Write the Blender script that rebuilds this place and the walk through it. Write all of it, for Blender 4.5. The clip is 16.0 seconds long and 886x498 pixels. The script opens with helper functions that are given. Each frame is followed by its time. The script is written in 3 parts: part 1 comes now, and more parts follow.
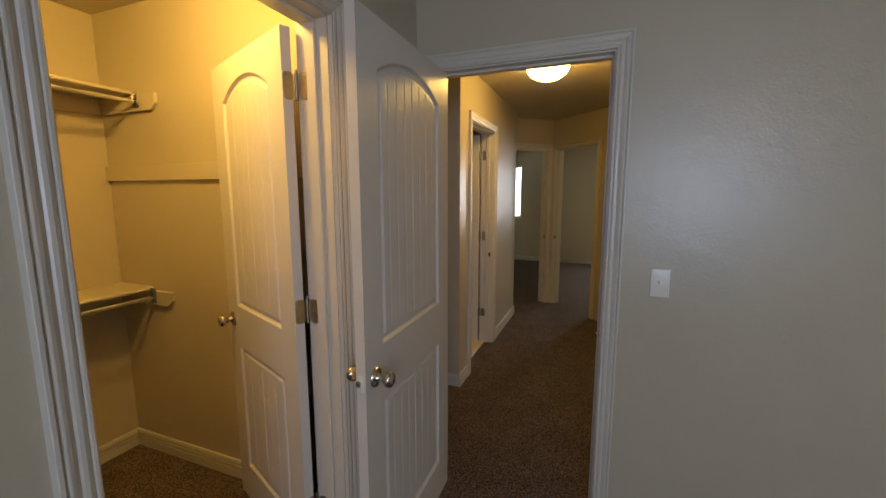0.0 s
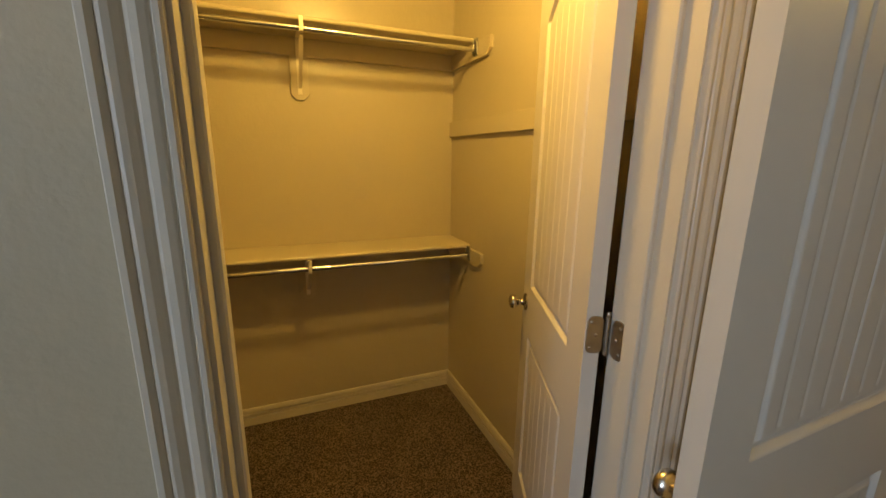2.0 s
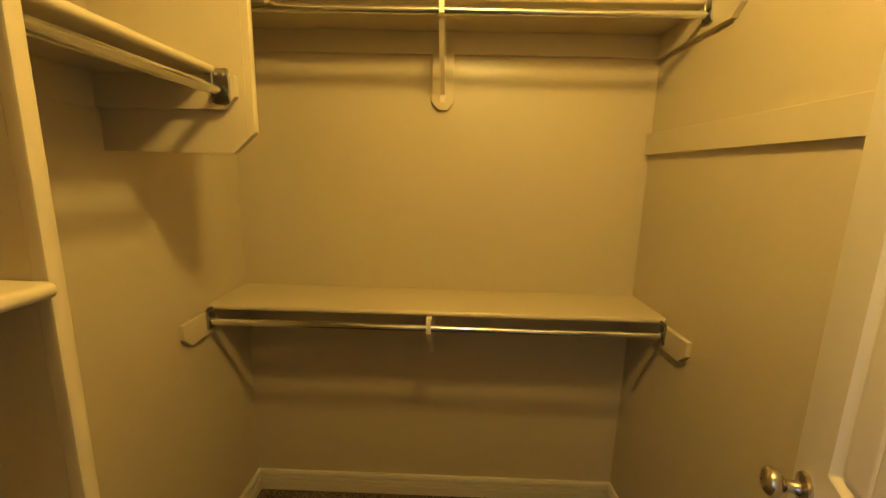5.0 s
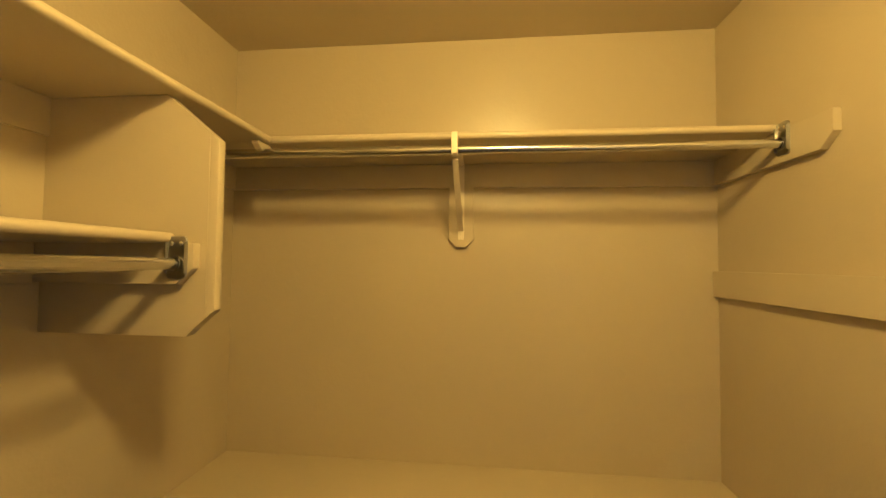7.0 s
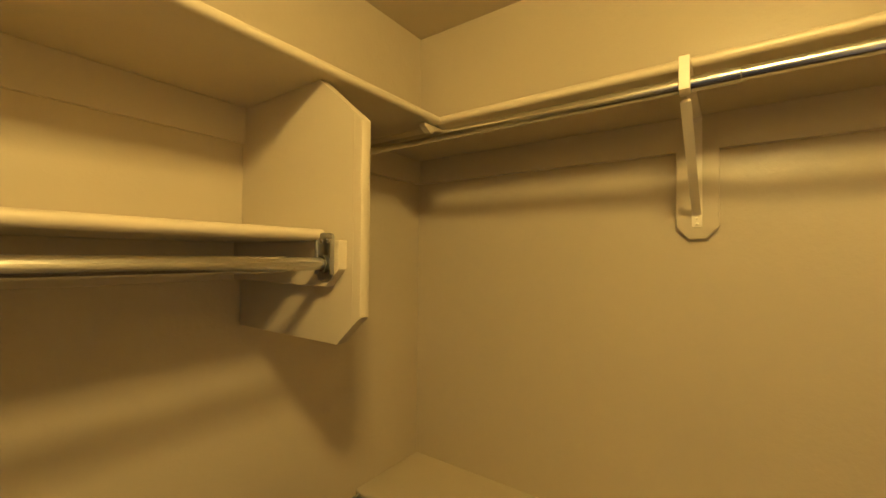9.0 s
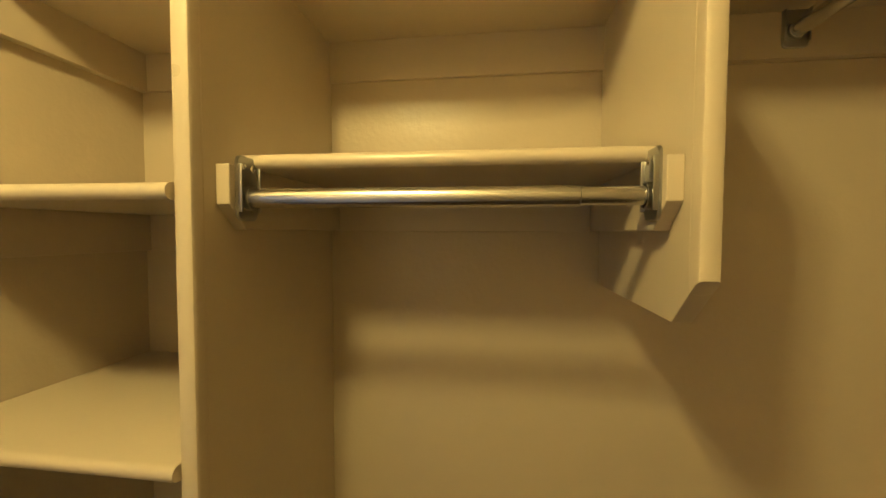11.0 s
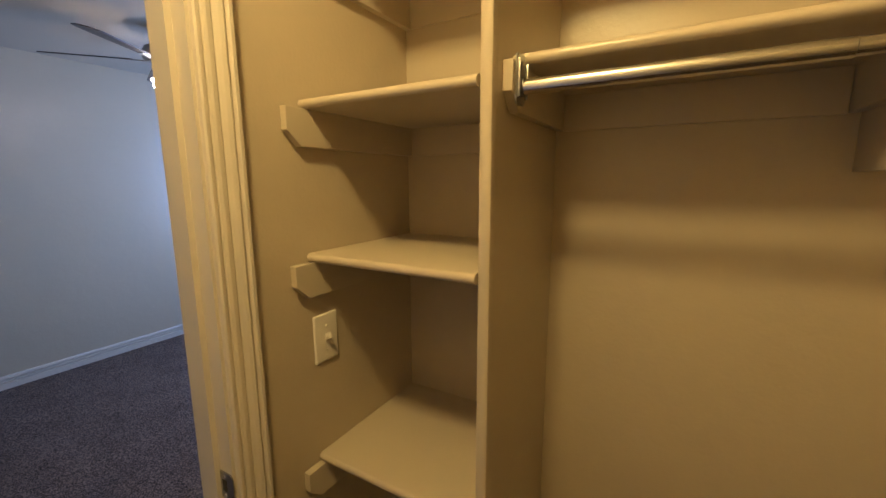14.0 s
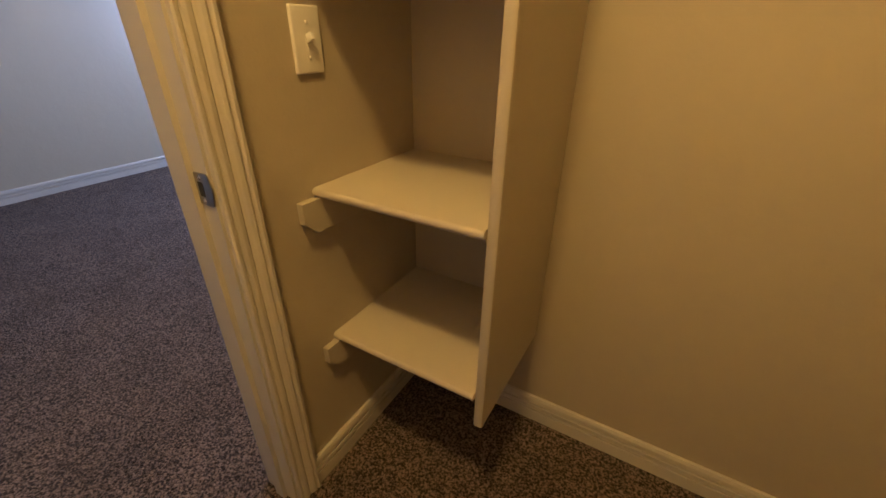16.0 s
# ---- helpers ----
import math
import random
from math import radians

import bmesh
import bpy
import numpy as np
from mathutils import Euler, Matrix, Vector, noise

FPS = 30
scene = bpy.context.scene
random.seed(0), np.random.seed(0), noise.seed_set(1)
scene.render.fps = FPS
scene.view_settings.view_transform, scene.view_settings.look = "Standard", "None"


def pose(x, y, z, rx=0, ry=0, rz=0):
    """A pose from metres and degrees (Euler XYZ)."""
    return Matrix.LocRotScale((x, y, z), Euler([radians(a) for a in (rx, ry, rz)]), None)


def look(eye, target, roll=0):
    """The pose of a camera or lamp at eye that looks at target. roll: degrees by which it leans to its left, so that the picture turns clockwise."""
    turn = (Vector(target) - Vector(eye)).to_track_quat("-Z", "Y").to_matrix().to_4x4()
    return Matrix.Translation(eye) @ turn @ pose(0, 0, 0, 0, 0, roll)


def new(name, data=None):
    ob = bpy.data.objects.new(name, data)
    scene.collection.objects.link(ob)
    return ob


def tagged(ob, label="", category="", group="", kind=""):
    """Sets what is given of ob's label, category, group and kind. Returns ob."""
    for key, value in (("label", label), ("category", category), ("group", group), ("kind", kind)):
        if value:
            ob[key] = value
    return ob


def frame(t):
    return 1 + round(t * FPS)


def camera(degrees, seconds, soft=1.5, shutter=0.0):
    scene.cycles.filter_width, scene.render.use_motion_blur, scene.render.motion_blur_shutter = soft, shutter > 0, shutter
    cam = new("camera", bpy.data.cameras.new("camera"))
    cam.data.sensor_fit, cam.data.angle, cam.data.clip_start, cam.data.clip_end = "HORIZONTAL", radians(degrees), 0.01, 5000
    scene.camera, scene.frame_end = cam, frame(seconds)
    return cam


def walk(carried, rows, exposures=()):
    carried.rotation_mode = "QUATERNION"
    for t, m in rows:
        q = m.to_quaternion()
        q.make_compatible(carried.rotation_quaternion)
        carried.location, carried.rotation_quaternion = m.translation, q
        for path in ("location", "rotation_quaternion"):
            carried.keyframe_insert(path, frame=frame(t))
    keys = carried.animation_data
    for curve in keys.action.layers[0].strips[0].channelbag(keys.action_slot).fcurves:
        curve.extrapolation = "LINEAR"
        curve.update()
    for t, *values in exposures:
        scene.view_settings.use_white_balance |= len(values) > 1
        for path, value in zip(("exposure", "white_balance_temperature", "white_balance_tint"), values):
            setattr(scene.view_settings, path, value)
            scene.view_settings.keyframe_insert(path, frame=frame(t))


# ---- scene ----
cam = camera(95.7, 16.0)
PATH = [
    (0, (0.957, 0.211, 1.508), (0.233, 2.055, 1.23), -0.1),
    (0.5, (0.884, 0.379, 1.495), (-0.263, 1.978, 1.137), 0.2),
    (1, (0.833, 0.516, 1.487), (-0.689, 1.746, 1.071), 0.3),
    (1.5, (0.726, 0.605, 1.472), (-0.983, 1.511, 0.965), 0.5),
    (2, (0.608, 0.693, 1.467), (-1.195, 1.431, 1.016), 0.8),
    (2.5, (0.504, 0.799, 1.447), (-1.358, 1.326, 0.94), 0.9),
    (3, (0.388, 0.893, 1.447), (-1.528, 1.035, 0.89), 0.8),
    (3.2, (0.363, 0.886, 1.452), (-1.551, 0.88, 0.873), 1.2),
    (5.3, (-0.006, 0.873, 1.502), (-1.975, 0.858, 1.153), 1.4),
    (5.5, (-0.036, 0.888, 1.512), (-2.009, 0.885, 1.188), 1.3),
    (6, (-0.141, 0.905, 1.56), (-2.128, 0.836, 1.348), 1.1),
    (6.5, (-0.213, 0.891, 1.61), (-2.202, 0.698, 1.524), 0.7),
    (7, (-0.239, 0.905, 1.67), (-2.226, 0.697, 1.742), 0.6),
    (7.5, (-0.273, 0.943, 1.701), (-2.247, 0.663, 1.854), 0.5),
    (8, (-0.335, 0.96, 1.69), (-2.303, 0.635, 1.829), 0.4),
    (8.2, (-0.352, 0.938, 1.689), (-2.295, 0.477, 1.79), 0.4),
    (10.3, (-0.733, 0.816, 1.648), (-1.342, -1.088, 1.604), 1.2),
    (10.5, (-0.73, 0.784, 1.642), (-1.158, -1.167, 1.558), 0.7),
    (11, (-0.777, 0.8, 1.622), (-0.509, -1.181, 1.536), 0.2),
    (11.5, (-0.787, 0.864, 1.645), (-0.003, -0.973, 1.549), -0.3),
    (12, (-0.769, 0.932, 1.711), (0.086, -0.876, 1.679), -0.4),
    (12.5, (-0.774, 1.007, 1.738), (0.165, -0.759, 1.789), -0.6),
    (13, (-0.762, 1.021, 1.693), (0.196, -0.734, 1.672), -0.5),
    (13.5, (-0.721, 1.017, 1.6), (0.223, -0.737, 1.428), -0.5),
    (14, (-0.702, 1.005, 1.51), (0.288, -0.7, 1.17), -0.2),
    (14.5, (-0.674, 1.008, 1.388), (0.311, -0.673, 0.934), -0.2),
    (15, (-0.661, 0.984, 1.325), (0.349, -0.626, 0.701), 0.6),
    (15.5, (-0.656, 0.984, 1.246), (0.289, -0.608, 0.49), 0.8),
    (16, (-0.659, 0.975, 1.159), (0.211, -0.553, 0.206), 0.9),
]
EXPOSURES = [(0.0, -0.40, 6850, 17), (1.0, -0.26, 7250, 16), (2.0, -0.22, 7100, 10), (2.5, -0.34, 6900, 2), (3.0, -0.31, 6950, 1), (4.3, -0.25, 6600, 6), (5.5, -0.1, 6450, 9), (6.5, -0.28, 5900, 15),
             (8.2, -0.35, 5600, 15), (10.5, -0.3, 5000, 11), (11.5, -0.2, 4800, 11), (12.2, -0.38, 4750, 14), (13.0, -0.62, 4800, 19), (13.5, -0.55, 4950, 20),
             (14.5, -0.25, 5000, 28), (15.5, -0.05, 5200, 30), (16.0, 0.0, 5500, 30)]
walk(cam, [(t, look(eye, target, roll)) for t, eye, target, roll in PATH], EXPOSURES)

# ---- world, window light, exposure ----
world = bpy.data.worlds.new("sky")
world.use_nodes = True
scene.world = world
wn = world.node_tree.nodes
sky = wn.new("ShaderNodeTexSky")
sky.sky_type, sky.sun_disc, sky.sun_elevation, sky.sun_rotation = "NISHITA", False, radians(38), radians(200)
world.node_tree.links.new(sky.outputs["Color"], wn["Background"].inputs["Color"])
wn["Background"].inputs["Strength"].default_value = 0.08

CLOSET_LAMP, HALL_LAMP, FAN_LAMP = 80.0, 62.0, 46.0
BED_WINDOW, FAR_WINDOW = 76.0, 84.0
WARM = (1.0, 0.645, 0.15)


def window_lamp(name, x, y, z, w, h, rx, rz, power, colour):
    """An area lamp in a window's opening, in place of the sky's light."""
    data = bpy.data.lights.new(name, "AREA")
    data.shape, data.size, data.size_y, data.energy, data.color = "RECTANGLE", w, h, power, colour
    ob = new(name, data)
    ob.matrix_world = pose(x, y, z, rx, 0, rz)
    return ob


window_lamp("window_light", 2.05, -2.19, 1.5, 1.45, 1.15, 90, 0, BED_WINDOW, (0.52, 0.695, 1.0))
closet_bulb = bpy.data.lights.new("closet_bulb", "POINT")
closet_bulb.energy, closet_bulb.color, closet_bulb.shadow_soft_size = CLOSET_LAMP, WARM, 0.062
new("closet_bulb", closet_bulb).location = (-0.42, 1.01, 2.352)
window_lamp("window_light", 2.45, 9.18, 1.54, 0.95, 1.1, -90, 0, FAR_WINDOW, (0.80, 0.92, 1.0))

# ---- materials ----


def material(name, colour, rough=0.5, metal=0.0, vary=0.05, vary_scale=3.0, bump=0.0, bump_scale=200.0, spec=0.5, coat=0.0, dapple=0.0):
    """A painted or plain surface: two scales of tone, and fine relief; dapple adds the low swells of rolled and patched drywall."""
    m = bpy.data.materials.new(name)
    m.use_nodes = True
    nt = m.node_tree
    n, link = nt.nodes, nt.links.new
    b = n["Principled BSDF"]
    b.inputs["Metallic"].default_value = metal
    b.inputs["Specular IOR Level"].default_value = spec
    b.inputs["Coat Weight"].default_value = coat
    geo = n.new("ShaderNodeNewGeometry")
    big, small = n.new("ShaderNodeTexNoise"), n.new("ShaderNodeTexNoise")
    for tex, s, d in ((big, vary_scale, 4.0), (small, vary_scale * 14, 3.0)):
        tex.inputs["Scale"].default_value, tex.inputs["Detail"].default_value = s, d
        link(geo.outputs["Position"], tex.inputs["Vector"])
    mix = n.new("ShaderNodeMath")
    mix.operation = "MULTIPLY_ADD"
    link(small.outputs["Fac"], mix.inputs[0])
    mix.inputs[1].default_value = 0.35
    link(big.outputs["Fac"], mix.inputs[2])
    ramp = n.new("ShaderNodeValToRGB")
    ramp.color_ramp.elements[0].position, ramp.color_ramp.elements[1].position = 0.25, 1.1
    ramp.color_ramp.elements[0].color = (*[c * (1 - vary) for c in colour], 1)
    ramp.color_ramp.elements[1].color = (*[min(1, c * (1 + vary)) for c in colour], 1)
    link(mix.outputs[0], ramp.inputs["Fac"])
    link(ramp.outputs["Color"], b.inputs["Base Color"])
    rr = n.new("ShaderNodeMapRange")
    rr.inputs["To Min"].default_value, rr.inputs["To Max"].default_value = rough * 0.85, min(1, rough * 1.15)
    link(big.outputs["Fac"], rr.inputs["Value"])
    link(rr.outputs["Result"], b.inputs["Roughness"])
    if bump:
        fine, bm_node = n.new("ShaderNodeTexNoise"), n.new("ShaderNodeBump")
        fine.inputs["Scale"].default_value, fine.inputs["Detail"].default_value = bump_scale, 3.0
        link(geo.outputs["Position"], fine.inputs["Vector"])
        bm_node.inputs["Strength"].default_value, bm_node.inputs["Distance"].default_value = bump, 0.002
        link(fine.outputs["Fac"], bm_node.inputs["Height"])
        if dapple:
            swell, wide = n.new("ShaderNodeTexNoise"), n.new("ShaderNodeBump")
            swell.inputs["Scale"].default_value, swell.inputs["Detail"].default_value = 16.0, 2.0
            link(geo.outputs["Position"], swell.inputs["Vector"])
            wide.inputs["Strength"].default_value, wide.inputs["Distance"].default_value = dapple, 0.003
            link(swell.outputs["Fac"], wide.inputs["Height"])
            link(wide.outputs["Normal"], bm_node.inputs["Normal"])
        link(bm_node.outputs["Normal"], b.inputs["Normal"])
    return m


def carpet_material(name, dark, light):
    """Cut-pile carpet: flecked tufts some millimetres wide, brushed patches, deep relief."""
    m = material(name, dark, 0.95, 0, 0.1, 2.0, spec=0.1)
    nt = m.node_tree
    n, link = nt.nodes, nt.links.new
    b = n["Principled BSDF"]
    geo = n["Geometry"] if "Geometry" in n else n.new("ShaderNodeNewGeometry")
    tuft, fleck, patch = n.new("ShaderNodeTexVoronoi"), n.new("ShaderNodeTexNoise"), n.new("ShaderNodeTexNoise")
    warp = n.new("ShaderNodeTexNoise")
    warp.inputs["Scale"].default_value = 90
    add = n.new("ShaderNodeVectorMath")
    add.operation = "MULTIPLY_ADD"
    link(geo.outputs["Position"], warp.inputs["Vector"])
    link(warp.outputs["Color"], add.inputs[0])
    add.inputs[1].default_value = (0.008, 0.008, 0.008)
    link(geo.outputs["Position"], add.inputs[2])
    tuft.inputs["Scale"].default_value = 210
    fleck.inputs["Scale"].default_value, fleck.inputs["Detail"].default_value = 150, 3
    patch.inputs["Scale"].default_value, patch.inputs["Detail"].default_value = 4.5, 6
    for tex in (tuft, fleck):
        link(add.outputs[0], tex.inputs["Vector"])
    link(geo.outputs["Position"], patch.inputs["Vector"])
    ramp = n.new("ShaderNodeValToRGB")
    ramp.color_ramp.elements[0].position, ramp.color_ramp.elements[1].position = 0.41, 0.64
    ramp.color_ramp.elements[0].color, ramp.color_ramp.elements[1].color = (*dark, 1), (*light, 1)
    link(fleck.outputs["Fac"], ramp.inputs["Fac"])
    pr = n.new("ShaderNodeMapRange")
    pr.inputs["From Min"].default_value, pr.inputs["From Max"].default_value = 0.3, 0.7
    pr.inputs["To Min"].default_value, pr.inputs["To Max"].default_value = 0.84, 1.2
    link(patch.outputs["Fac"], pr.inputs["Value"])
    mul = n.new("ShaderNodeVectorMath")
    mul.operation = "SCALE"
    link(ramp.outputs["Color"], mul.inputs[0])
    link(pr.outputs["Result"], mul.inputs["Scale"])
    link(mul.outputs[0], b.inputs["Base Color"])
    bump = n.new("ShaderNodeBump")
    bump.inputs["Strength"].default_value, bump.inputs["Distance"].default_value = 1.0, 0.006
    link(tuft.outputs["Distance"], bump.inputs["Height"])
    bump.invert = True
    link(bump.outputs["Normal"], b.inputs["Normal"])
    b.inputs["Sheen Weight"].default_value = 0.08
    return m


def glowing(name, colour, strength):
    m = bpy.data.materials.new(name)
    m.use_nodes = True
    b = m.node_tree.nodes["Principled BSDF"]
    b.inputs["Base Color"].default_value = (0.9, 0.88, 0.84, 1)
    b.inputs["Emission Color"].default_value = (*colour, 1)
    b.inputs["Emission Strength"].default_value = strength
    return m


WALL = material("tan wall paint", (0.475, 0.41, 0.288), 0.31, 0, 0.035, 2.2, 0.3, 105, dapple=0.5)
CEIL = material("tan ceiling paint", (0.50, 0.44, 0.33), 0.5, 0, 0.04, 2.0, 0.5, 60)
SHELF = material("tan semigloss shelf paint", (0.50, 0.435, 0.31), 0.30, 0, 0.03, 4.0, 0.08, 240)
TRIM = material("almond semigloss paint", (0.58, 0.53, 0.435), 0.32, 0, 0.03, 4.0, 0.06, 260)
DOOR = material("almond door paint", (0.63, 0.58, 0.495), 0.34, 0, 0.03, 3.0, 0.10, 320)
PLASTIC = material("almond plastic", (0.78, 0.73, 0.62), 0.25, 0, 0.01, 6)
CARPET = carpet_material("brown carpet", (0.026, 0.0172, 0.0133), (0.245, 0.174, 0.133))
NICKEL = material("satin nickel", (0.62, 0.57, 0.50), 0.24, 1.0, 0.06, 30)
HINGE = material("brushed hinge steel", (0.42, 0.37, 0.30), 0.36, 1.0, 0.18, 40)
CHROME = material("galvanised rod steel", (0.66, 0.66, 0.66), 0.2, 1.0, 0.03, 20)
PLATE_STEEL = material("zinc plated steel", (0.38, 0.38, 0.37), 0.3, 1.0, 0.1, 40)
SCREW = material("bright screw steel", (0.8, 0.78, 0.74), 0.2, 1.0, 0.05, 60)
# near-black colour for the shade inside small holes that are not cut
HOLE_SHADE = material("painted hole shade", (0.03, 0.026, 0.02), 0.6)
TILE = material("cream floor tile", (0.62, 0.52, 0.36), 0.3, 0, 0.06, 5)
GROUT = material("tile grout", (0.30, 0.26, 0.2), 0.9)
BLADE = material("dark walnut fan blade", (0.055, 0.038, 0.028), 0.4, 0, 0.25, 12)
BRONZE = material("brushed nickel fan metal", (0.45, 0.42, 0.38), 0.3, 1.0, 0.08, 20)
# white slats coloured darker, for their shaded side against the bright gaps
SHADED_SLAT = material("white slat with shade in its colour", (0.42, 0.49, 0.54), 0.5)
BLIND = material("white blind slat", (0.8, 0.82, 0.82), 0.5)
WHITE_METAL = material("almond painted steel bracket", (0.74, 0.68, 0.56), 0.3, 0, 0.03, 20)
GLASS_CLOSET = glowing("lit closet bulb glass", WARM, 30.0)
GLASS_HALL = glowing("lit hall lamp glass", (1.0, 0.65, 0.15), HALL_LAMP)
GLASS_FAN = glowing("lit fan shade glass", (1.0, 0.82, 0.6), FAN_LAMP)
DAYLIGHT = glowing("daylight outside", (0.82, 0.94, 1.0), 62.0)
PANE = bpy.data.materials.new("window glass")
PANE.use_nodes = True
PANE.node_tree.nodes["Principled BSDF"].inputs["Transmission Weight"].default_value = 1.0
PANE.node_tree.nodes["Principled BSDF"].inputs["Roughness"].default_value = 0.0

# ---- mesh helpers ----
BASE = {}


def thing(name, base, label, category, group="", kind=""):
    """An Empty at a thing's base, for parts given in world coordinates."""
    ob = new(name)
    ob.empty_display_size = 0.05
    ob.location = base
    BASE[ob.name] = Vector(base)
    return tagged(ob, label, category, group, kind)


def part(name, bm, mat, parent=None, label="", smooth=False):
    """Links a bmesh as one mesh object under a thing or a part."""
    base = BASE.get(parent.name, Vector()) if parent else Vector()
    mesh = bpy.data.meshes.new(name)
    bmesh.ops.recalc_face_normals(bm, faces=bm.faces)
    bm.to_mesh(mesh)
    bm.free()
    if base.length:
        mesh.transform(Matrix.Translation(-base))
    mesh.materials.append(mat)
    if smooth:
        mesh.shade_smooth()
        mesh.set_sharp_from_angle(angle=radians(38))
    ob = new(name, mesh)
    if parent:
        ob.parent = parent
        BASE[ob.name] = base
    return tagged(ob, label) if label else ob


def structure(name, bm, mat, label, category, smooth=False):
    return tagged(part(name, bm, mat, None, "", smooth), label, category, "", "structure")


def box(x0, x1, y0, y1, z0, z1, bevel=0.0, bm=None, seg=2):
    one = bmesh.new()
    bmesh.ops.create_cube(one, size=1, matrix=Matrix.Translation(((x0 + x1) / 2, (y0 + y1) / 2, (z0 + z1) / 2)) @ Matrix.Diagonal((x1 - x0, y1 - y0, z1 - z0, 1)))
    if bevel:
        bmesh.ops.bevel(one, geom=one.edges[:], offset=bevel, segments=seg, affect="EDGES", profile=0.5)
    if bm is None:
        return one
    return join(bm, one)


def join(bm, other):
    mesh = bpy.data.meshes.new("join")
    other.to_mesh(mesh)
    other.free()
    bm.from_mesh(mesh)
    bpy.data.meshes.remove(mesh)
    return bm


def prism(profile, p, d, length, out, up, m0=(0, 0), m1=(0, 0), bevel=0.0):
    """A profile of (out, up) points drawn from p along d; m0 and m1 slant the ends, in metres per metre of (out, up)."""
    p, d, out, up = Vector(p), Vector(d), Vector(out), Vector(up)
    bm = bmesh.new()
    a = [bm.verts.new(p + out * o + up * u + d * (m0[0] * o + m0[1] * u)) for o, u in profile]
    b = [bm.verts.new(p + out * o + up * u + d * (length + m1[0] * o + m1[1] * u)) for o, u in profile]
    n = len(profile)
    for i in range(n):
        bm.faces.new((a[i], a[(i + 1) % n], b[(i + 1) % n], b[i]))
    bm.faces.new(a[::-1])
    bm.faces.new(b)
    bmesh.ops.recalc_face_normals(bm, faces=bm.faces)
    if bevel:
        bmesh.ops.bevel(bm, geom=bm.edges[:], offset=bevel, segments=2, affect="EDGES", profile=0.5)
    return bm


def lathe(profile, m=None, segs=24):
    """A turned body from (radius, height) points, about local z."""
    bm = bmesh.new()
    rings = []
    for r, z in profile:
        if r < 1e-5:
            rings.append([bm.verts.new((0, 0, z))])
        else:
            rings.append([bm.verts.new((r * math.cos(2 * math.pi * k / segs), r * math.sin(2 * math.pi * k / segs), z)) for k in range(segs)])
    for a, b in zip(rings, rings[1:]):
        for k in range(segs):
            va, vb = a[k % len(a)], b[k % len(b)]
            vc, vd = b[(k + 1) % len(b)], a[(k + 1) % len(a)]
            face = list(dict.fromkeys((va, vd, vc, vb)))
            if len(face) > 2:
                bm.faces.new(face)
    bmesh.ops.recalc_face_normals(bm, faces=bm.faces)
    if m is not None:
        bmesh.ops.transform(bm, matrix=m, verts=bm.verts)
    return bm


def tube(a, b, r, segs=24, bevel=0.0):
    a, b = Vector(a), Vector(b)
    q = (b - a).to_track_quat("Z", "Y").to_matrix().to_4x4()
    h = (b - a).length
    c = bevel or r * 0.12
    return lathe([(0, 0), (r - c, 0), (r, c), (r, h - c), (r - c, h), (0, h)], Matrix.Translation(a) @ q, segs)


def rounded_plate(w, h, t, r, m, segs=5):
    """A thin plate with rounded corners in local xy, t thick in z."""
    bm = bmesh.new()
    ring = []
    for cx, cy, a0 in ((w / 2 - r, h / 2 - r, 0), (-w / 2 + r, h / 2 - r, 90), (-w / 2 + r, -h / 2 + r, 180), (w / 2 - r, -h / 2 + r, 270)):
        for k in range(segs + 1):
            a = radians(a0 + 90 * k / segs)
            ring.append((cx + r * math.cos(a), cy + r * math.sin(a)))
    e = min(t * 0.35, 0.0015)
    layers = [(0, 0), (t - e, 0), (t, e)]
    rows = []
    for z, inset in layers:
        rows.append([bm.verts.new((x * (1 - 2 * inset / w), y * (1 - 2 * inset / h), z)) for x, y in ring])
    n = len(ring)
    for ra, rb in zip(rows, rows[1:]):
        for k in range(n):
            bm.faces.new((ra[k], ra[(k + 1) % n], rb[(k + 1) % n], rb[k]))
    bm.faces.new(rows[0][::-1])
    bm.faces.new(rows[-1])
    bmesh.ops.transform(bm, matrix=m, verts=bm.verts)
    return bm


def screw_head(m, r=0.004):
    return lathe([(r, 0), (r, 0.0006), (r * 0.75, 0.0016), (r * 0.3, 0.002), (0, 0.0019)], m, 10)


X, Y, Z = Vector((1, 0, 0)), Vector((0, 1, 0)), Vector((0, 0, 1))

# ---- plan ----
CW, CE, CS, CN, H = -1.596, 0.0, 0.0, 1.642, 2.44      # closet faces, ceiling
T = 0.118                                              # wall thickness
JS, JN, HEAD = 0.612, 1.341, 2.06                      # closet door jamb faces
HALL_Y = 2.018                                         # bedroom face of the hall wall
JL, JR = 0.228, 0.978                                    # bedroom door jamb faces
HL, HR = -0.015, 1.06                                   # hall side walls
CORNER = Vector((0.326, 5.80, 0))                      # inner corner between the far doorways


def wall(name, boxes, label="tan painted drywall wall with light orange-peel texture"):
    bm = bmesh.new()
    for b in boxes:
        box(*b, bm=bm)
    return structure(name, bm, WALL, label, "wall")


def wall_x(name, x0, x1, y0, y1, holes):
    """A wall along y with holes (from, to, bottom, top)."""
    parts_, at = [], y0
    for a, b, lo, hi in holes:
        parts_.append((x0, x1, at, a, 0, H))
        parts_.append((x0, x1, a, b, hi, H))
        if lo > 0:
            parts_.append((x0, x1, a, b, 0, lo))
        at = b
    return wall(name, parts_ + [(x0, x1, at, y1, 0, H)])


